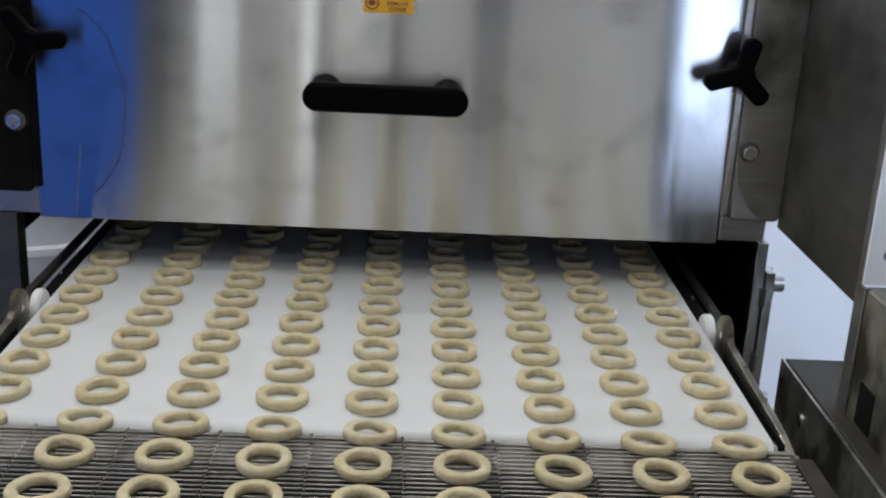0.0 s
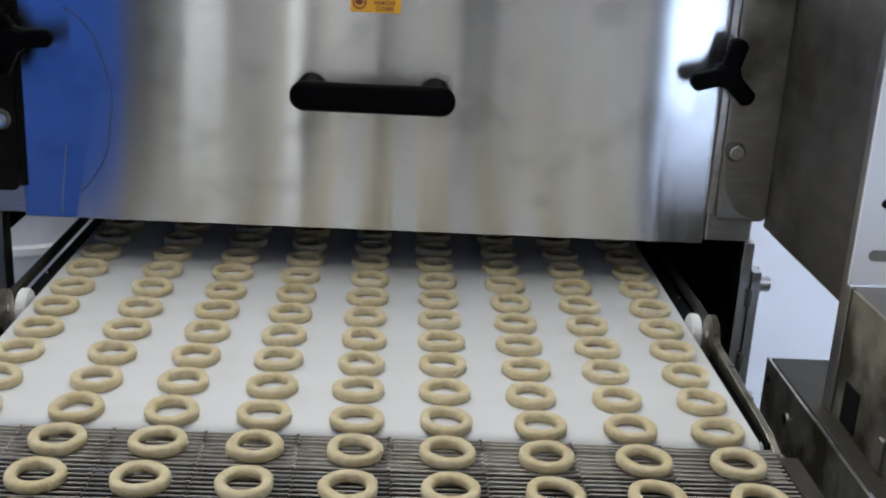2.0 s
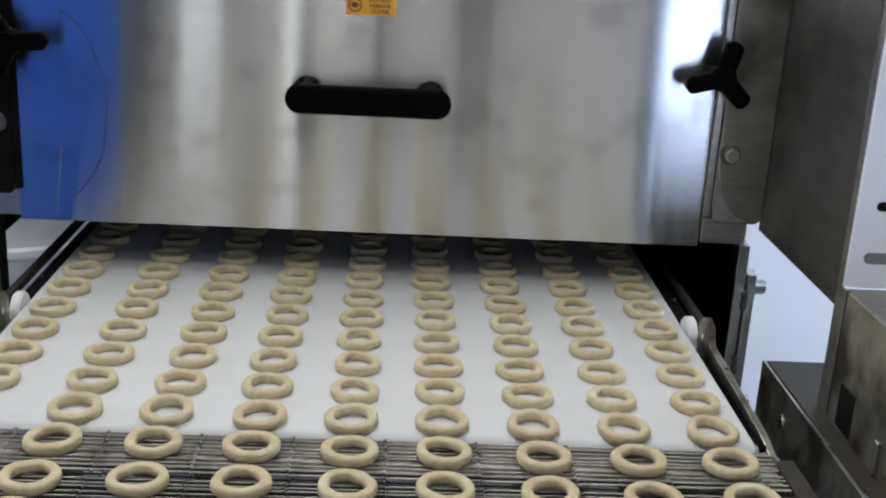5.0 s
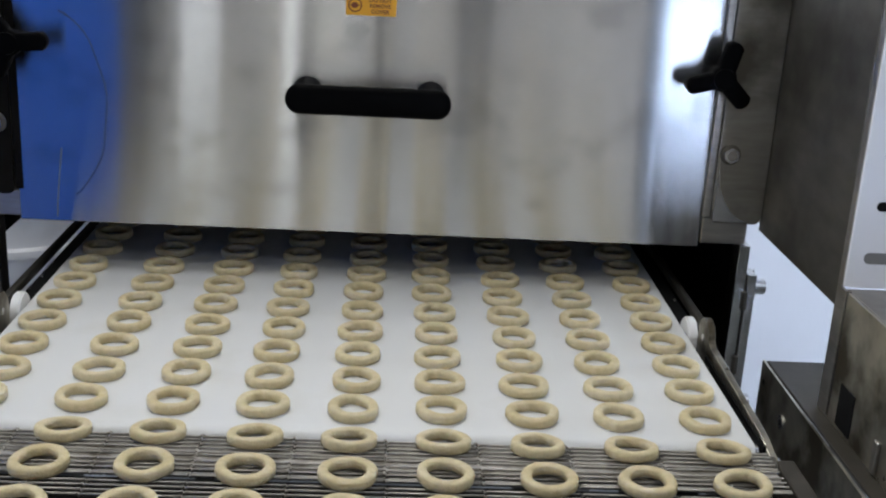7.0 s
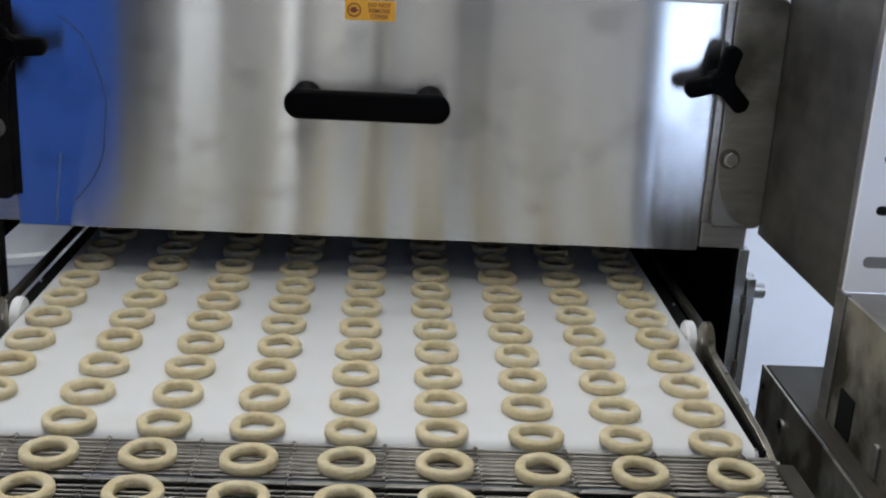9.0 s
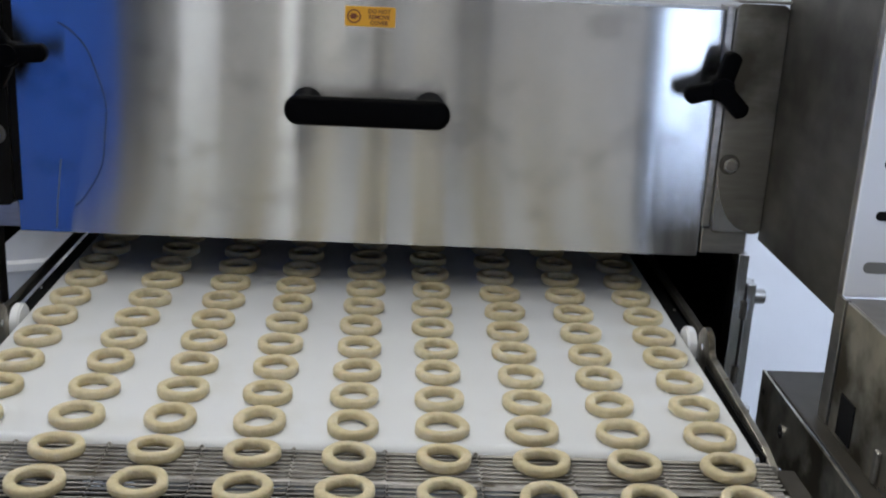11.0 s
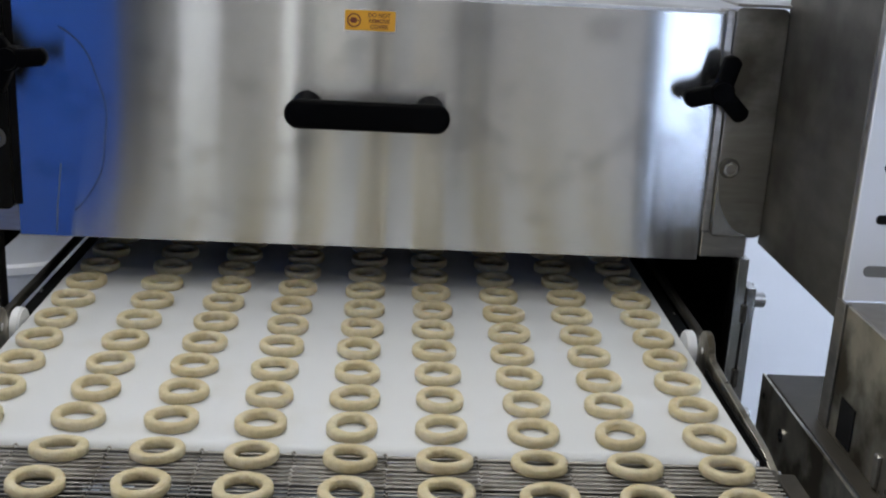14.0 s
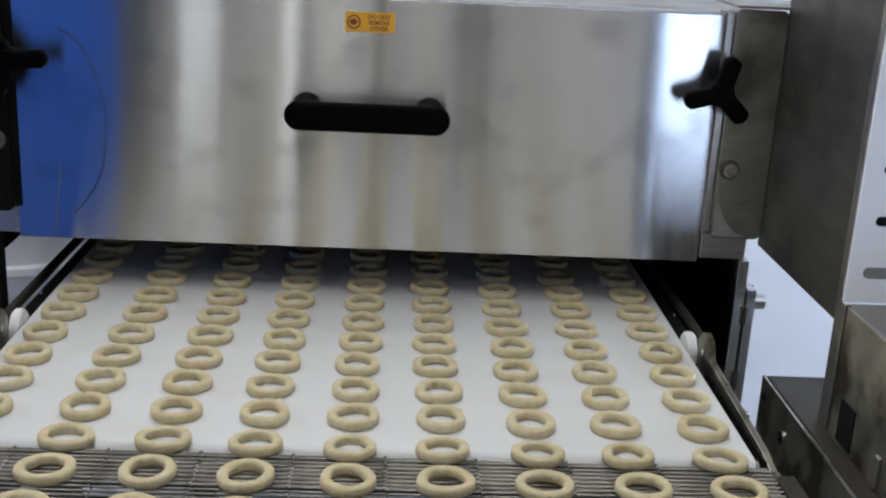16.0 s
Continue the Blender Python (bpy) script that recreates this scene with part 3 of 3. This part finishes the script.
# ---------------------------------------------------------------- white belt conveyor
def white_conveyor():
    c = empty("belt_conveyor", label="flat conveyor with a smooth white belt", category="conveyor")
    R, back = 0.011, 2.28
    prof = [(back, BELT_Z)] + [(BELT_END + R - R * math.sin(radians(a)), BELT_Z - R + R * math.cos(radians(a))) for a in range(0, 181, 12)] + [(back, BELT_Z - 2 * R)]
    inner = [(y + (0.002 if y < BELT_END + R else 0), z + (-0.002 if z > BELT_Z - R else 0.002)) for y, z in prof]
    b = bmesh.new()
    va = [[b.verts.new((x, y, z)) for y, z in prof] for x in (BX0, BX1)]
    vi = [[b.verts.new((x, y, z)) for y, z in inner] for x in (BX0, BX1)]
    for i in range(len(prof) - 1):
        b.faces.new((va[0][i], va[0][i + 1], va[1][i + 1], va[1][i]))
        b.faces.new((vi[1][i], vi[1][i + 1], vi[0][i + 1], vi[0][i]))
        for s in (0, 1):
            b.faces.new((va[s][i], va[s][i + 1], vi[s][i + 1], vi[s][i]))
    bmesh.ops.recalc_face_normals(b, faces=b.faces[:])
    smooth_by_angle(part("belt", b, BELT, c, "smooth white conveyor belt"))
    smooth_by_angle(part("nose_bar", rod((BX0 - 0.004, BELT_END + R, BELT_Z - R), (BX1 + 0.004, BELT_END + R, BELT_Z - R), R - 0.0025, 20), STEEL_BRIGHT, c))
    part("slider_bed", box(BX0 + 0.006, BX1 - 0.006, BELT_END + 0.03, 2.25, BELT_Z - 0.019, BELT_Z - 0.0025), STEEL, c)
    for side in (1, -1):
        def mx(u):
            return u if side == 1 else BX0 + BX1 - u
        def xr(u0, u1):
            return sorted((mx(u0), mx(u1)))
        # frame rail and filler blackened for the shaded gap, and the outer bar
        a, q = xr(0.353, 0.358)
        part("frame_rail", box(a, q, 1.16, 2.26, 0.78, 0.888, 0.001), GAP_BLACK, c)
        a, q = xr(0.3345, 0.3522)
        part("rail_cover", box(a, q, 1.19, 2.26, 0.80, 0.893, 0.001), GAP_BLACK, c)
        a, q = xr(0.3525, 0.3605)
        part("outer_bar", box(a, q, 1.16, 2.26, 0.898, 0.908, 0.0015), STEEL_DARK, c)
        # nose arm: flat bar with a round upright head
        arm = [(0.873, 0.884), (0.876, 0.876), (0.884, 0.871), (0.896, 0.872), (1.140, 0.876), (1.147, 0.890)]
        arm += [(1.125 + 0.0225 * math.cos(radians(t)), 0.9075 + 0.0225 * math.sin(radians(t))) for t in range(0, 166, 15)]
        arm += [(1.101, 0.911), (1.096, 0.9085), (1.085, 0.908), (0.935, 0.9005), (0.912, 0.899), (0.880, 0.892)]
        n = part("nose_arm", prism(arm, 0.007, lambda u, v, w: ((0.3437 + w) if side == 1 else BX0 + BX1 - 0.3437 - w, u, v), 0.0008), STEEL_STAINED, c)
        # black strip added for the shaded gap between belt and arm
        a, q = xr(0.3405, 0.3434)
        part("arm_liner", box(a, q, 0.895, 1.10, 0.872, 0.8975), GAP_BLACK, c)
        a, q = (mx(0.3427), mx(0.3517))
        part("bolt", rod((a, 1.125, 0.9085), (q, 1.125, 0.9085), 0.004, 16), STEEL_BRIGHT, c)
        part("bolt", rod((mx(0.336), 0.888, 0.884), (mx(0.3545), 0.888, 0.884), 0.0062, 18), STEEL_BRIGHT, c)
        # white guide roller
        ro = rod((mx(0.3335), 1.166, 0.8935), (mx(0.3440), 1.166, 0.8935), 0.0215, 32)
        bmesh.ops.bevel(ro, geom=[e for e in ro.edges if len(e.link_faces) == 2 and e.calc_face_angle(0) > 1], offset=0.0018, segments=3, affect="EDGES")
        smooth_by_angle(part("guide_roller", ro, WHITE_PLASTIC, c, "white plastic guide roller"))
        part("stud", rod((mx(0.3440), 1.166, 0.8935), (mx(0.3485), 1.166, 0.8935), 0.005, 14), STEEL_BRIGHT, c)
        part("bolt", rod((mx(0.3460), 1.275, 0.893), (mx(0.3492), 1.275, 0.893), 0.004, 6), STEEL_BRIGHT, c)
    for x in (-0.36, 0.30):
        for y in (1.15, 2.1):
            part("leg", box(x - 0.02, x + 0.02, y - 0.02, y + 0.02, 0, 0.8805, 0.002), STEEL_DARK, c)


white_conveyor()

# ---------------------------------------------------------------- wire mesh conveyor
MESH_Z, PITCH, WR = 0.9020, 0.0071, 0.00105
NODES = [0.083 - 0.0786 * k for k in range(-3, 7)]
NOSE_Y, NOSE_R = 0.872, 0.012
V = 0.01870


def wire_mesh():
    pts = [(BX0 - 0.002, 0, 0)]
    for x in sorted(NODES):
        if x - 0.006 < BX0:
            continue
        pts += [(x - 0.0030, 0, 0), (x - 0.0022, 0.0022, -0.0012), (x - 0.0009, 0.0032, -0.0013), (x + 0.0005, 0.0022, -0.0014), (x + 0.0012, -0.0002, -0.0016), (x + 0.0028, 0, 0)]
    pts += [(BX1 + 0.006, 0, 0)]
    return tube(pts, WR, 6)


def mesh_place(s):
    """The place along the loop: s < 0 on the lower run, then round the nose, then on top towards the operator."""
    arc = math.pi * NOSE_R
    top = MESH_Z - WR
    if s <= 0:
        return pose(0, NOSE_Y + s, top - 2 * NOSE_R, 180, 0, 0)
    if s < arc:
        a = s / NOSE_R
        return pose(0, NOSE_Y + NOSE_R * math.sin(a), top - NOSE_R - NOSE_R * math.cos(a), 180 - math.degrees(a), 0, 0)
    return pose(0, NOSE_Y - (s - arc), top, 0, 0, 0)


WIRES = []


def mesh_conveyor():
    c = empty("wire_mesh_conveyor", label="stainless wire mesh conveyor taking over the dough rings", category="conveyor")
    first = part("wire", wire_mesh(), WIRE, c)
    smooth_by_angle(first, 60)
    arc = math.pi * NOSE_R
    n0 = int((0.872 - 0.28) / PITCH)
    n1 = int(0.34 / PITCH)
    for i in range(-n1, n0):
        ob = first if i == -n1 else new("wire", first.data)
        ob.parent = c
        WIRES.append((ob, arc + i * PITCH))
    smooth_by_angle(part("nose_roller", rod((BX0 - 0.01, NOSE_Y, MESH_Z - WR - NOSE_R), (BX1 + 0.012, NOSE_Y, MESH_Z - WR - NOSE_R), NOSE_R - 0.0016, 24), STEEL_DARK, c))
    part("support_plate", box(BX0, BX1 + 0.004, 0.824, 0.858, MESH_Z - 0.0046, MESH_Z - 0.0025), STEEL_FLOURED, c, "pale floury support plate under the wires")
    # black sheet added so the gaps between wires look shaded
    part("under_tray", box(BX0 + 0.001, BX1 + 0.003, 0.50, 0.822, MESH_Z - 0.0145, MESH_Z - 0.0125), SHADE_BLACK, c, "near-black sheet added for the shaded gaps under the wires")
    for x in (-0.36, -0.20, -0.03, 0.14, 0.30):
        part("support_rail", box(x - 0.003, x + 0.003, 0.10, 0.80, MESH_Z - 0.0122, MESH_Z - 0.003), GAP_BLACK, c)
    for x0, x1 in ((BX0 - 0.030, BX0 - 0.012), (BX1 + 0.012, BX1 + 0.030)):
        part("side_frame", box(x0, x1, 0.05, 0.875, 0.80, 0.896, 0.002), STEEL_LID, c)
        for y in (0.10, 0.80):
            part("leg", box(x0, x1, y - 0.02, y + 0.02, 0, 0.7995, 0.002), STEEL_DARK, c)
    # tray blackened for the shade below the wires
    part("drip_tray", box(BX0 - 0.01, BX1 + 0.01, 0.05, 0.86, 0.800, 0.803), SHADE_BLACK, c)


mesh_conveyor()


# ---------------------------------------------------------------- dough rings
COLUMNS = [(-0.3592, 0.003), (-0.2705, 0.0065), (-0.1887, 0.0065), (-0.1085, 0.0045), (-0.0264, 0.002), (0.0530, 0.0040), (0.1356, 0.001), (0.2165, 0.0016), (0.2973, 0.0005)]
ROW_PITCH, ROW_0, T_0 = 0.0612, 0.888, 12.5
RINGS = []


def ring_mesh(seed):
    rnd = random.Random(seed)
    R, hw, hh = 0.0190, 0.0046, 0.0047
    n, k = 44, 14
    ph = [rnd.uniform(0, 6.28) for _ in range(6)]
    am = [rnd.uniform(0.000, 0.0010), rnd.uniform(0.0, 0.0007), rnd.uniform(0.0, 0.0004), rnd.uniform(0.02, 0.09), rnd.uniform(0.02, 0.06)]
    b = bmesh.new()
    rings = []
    for i in range(n):
        a = 2 * math.pi * i / n
        rr = R + am[0] * math.cos(2 * a + ph[0]) + am[1] * math.cos(3 * a + ph[1]) + am[2] * math.cos(5 * a + ph[2])
        w = hw * (1 + am[3] * math.cos(2 * a + ph[3]) + 0.03 * math.cos(7 * a + ph[5]))
        h = hh * (1 + am[4] * math.cos(a + ph[4]))
        loop = []
        for j in range(k):
            t = 2 * math.pi * j / k
            ct, st = math.cos(t), math.sin(t)
            e = 0.62
            u = w * math.copysign(abs(ct) ** e, ct)
            v = h * math.copysign(abs(st) ** (e if st > 0 else 0.6), st) + hh
            wob = 1 + 0.02 * noise.noise(Vector((7 * math.cos(a) + seed * 5, 7 * math.sin(a), 3 * t)))
            loop.append(b.verts.new(((rr + u * wob) * math.cos(a), (rr + u * wob) * math.sin(a), max(0.0, v))))
        rings.append(loop)
    for i in range(n):
        p, q = rings[i], rings[(i + 1) % n]
        for j in range(k):
            b.faces.new((p[j], q[j], q[(j + 1) % k], p[(j + 1) % k]))
    bmesh.ops.recalc_face_normals(b, faces=b.faces[:])
    return b


def rings():
    rnd = random.Random(7)
    kinds = []
    for s in range(9):
        me = bpy.data.meshes.new("dough_ring")
        b = ring_mesh(s)
        b.to_mesh(me)
        b.free()
        me.materials.append(DOUGH)
        for p in me.polygons:
            p.use_smooth = True
        kinds.append(me)
    for ci, (x, dy) in enumerate(COLUMNS):
        for r in range(-7, 15):
            y0 = ROW_0 + dy + ROW_PITCH * r + rnd.uniform(-0.0010, 0.0010) + V * T_0
            if y0 > 2.1 or y0 < 0.60:
                continue
            ob = new("dough_ring", kinds[rnd.randrange(9)])
            tagged(ob, "pale raw dough ring carried on the conveyor", "dough ring", "dough rings on the belts")
            RINGS.append((ob, x + rnd.uniform(-0.0012, 0.0012), y0, rnd.uniform(0, 360)))


rings()


# ---------------------------------------------------------------- things beyond the machine
def tubs():
    t = empty("plastic_drum", pose(-0.785, 2.30, 0), label="white plastic drum with a raised rib, on the floor", category="drum")
    prof = [(0, 0), (0.212, 0), (0.225, 0.02), (0.236, 0.625), (0.242, 0.632), (0.249, 0.638), (0.249, 0.652), (0.243, 0.658), (0.241, 0.720), (0.250, 0.728), (0.252, 0.742), (0.246, 0.748), (0.232, 0.744), (0.226, 0.660), (0.216, 0.03), (0, 0.03)]
    smooth_by_angle(part("body", lathe(prof, 56), WHITE_PLASTIC, t))
    part("rim", lathe([(0.2515, 0.730), (0.2560, 0.732), (0.2560, 0.740), (0.2525, 0.742)], 56), WHITE_PLASTIC, t)


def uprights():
    """Unseen grey uprights along the south wall, added for dull stripes in the cover."""
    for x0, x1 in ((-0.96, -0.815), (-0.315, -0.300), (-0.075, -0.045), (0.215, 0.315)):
        c = empty("stripe_upright", label="grey upright by the wall, added for a dull stripe in the cover", category="rack upright", group="rack uprights along the wall")
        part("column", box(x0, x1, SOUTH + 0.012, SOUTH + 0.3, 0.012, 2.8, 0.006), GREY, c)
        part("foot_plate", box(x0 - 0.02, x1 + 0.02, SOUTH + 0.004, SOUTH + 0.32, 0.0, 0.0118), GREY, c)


def blue_tank():
    c = empty("blue_tank", pose(-1.285, -0.62, 0), label="tall round blue plastic tank on the floor", category="tank")
    prof = [(0, 0), (0.47, 0), (0.50, 0.03), (0.50, 0.66), (0.515, 0.68), (0.515, 0.70), (0.50, 0.72), (0.50, 1.38), (0.515, 1.40), (0.515, 1.42), (0.50, 1.44), (0.50, 2.02), (0.46, 2.05), (0, 2.05)]
    smooth_by_angle(part("body", lathe(prof, 64), BLUE, c))
    smooth_by_angle(part("lid", lathe([(0, 2.052), (0.48, 2.052), (0.49, 2.06), (0.49, 2.09), (0.47, 2.10), (0, 2.11)], 64), BLUE, c))


tubs()
blue_tank()
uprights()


# ---------------------------------------------------------------- movement
def ring_rows(x, y0, turn):
    def place(y):
        marks = [(9, BELT_Z, 0), (0.930, BELT_Z, 0), (0.912, BELT_Z + 0.0004, 5), (0.899, BELT_Z + 0.0004, 0), (0.888, BELT_Z, -4), (0.878, BELT_Z - 0.0008, -8), (0.868, BELT_Z - 0.0002, -7), (0.850, MESH_Z, 0), (-9, MESH_Z, 0)]
        for (ya, za, ta), (yb, zb, tb) in zip(marks, marks[1:]):
            if yb <= y <= ya:
                f = (ya - y) / (ya - yb)
                return Matrix.Translation((x, y, za + f * (zb - za))) @ pose(0, 0, 0, ta + f * (tb - ta)) @ pose(0, 0, 0, 0, 0, turn)
    times = {0.0, 16.0}
    for y in (0.930, 0.912, 0.899, 0.888, 0.878, 0.868, 0.850):
        t = round((y0 - y) / V, 2)
        if 0.1 < t < 15.9:
            times.add(t)
    return [(t, place(y0 - V * t)) for t in sorted(times)]


def motions():
    for ob, x, y0, turn in RINGS:
        walk(ob, ring_rows(x, y0, turn))
    arc = math.pi * NOSE_R
    for ob, s0 in WIRES:
        times = {0.0, 16.0}
        for k in range(0, 7):
            t = round((arc * k / 6 - s0) / V, 2)
            if 0.05 < t < 15.95:
                times.add(t)
        walk(ob, [(t, mesh_place(s0 + V * t)) for t in sorted(times)])


motions()
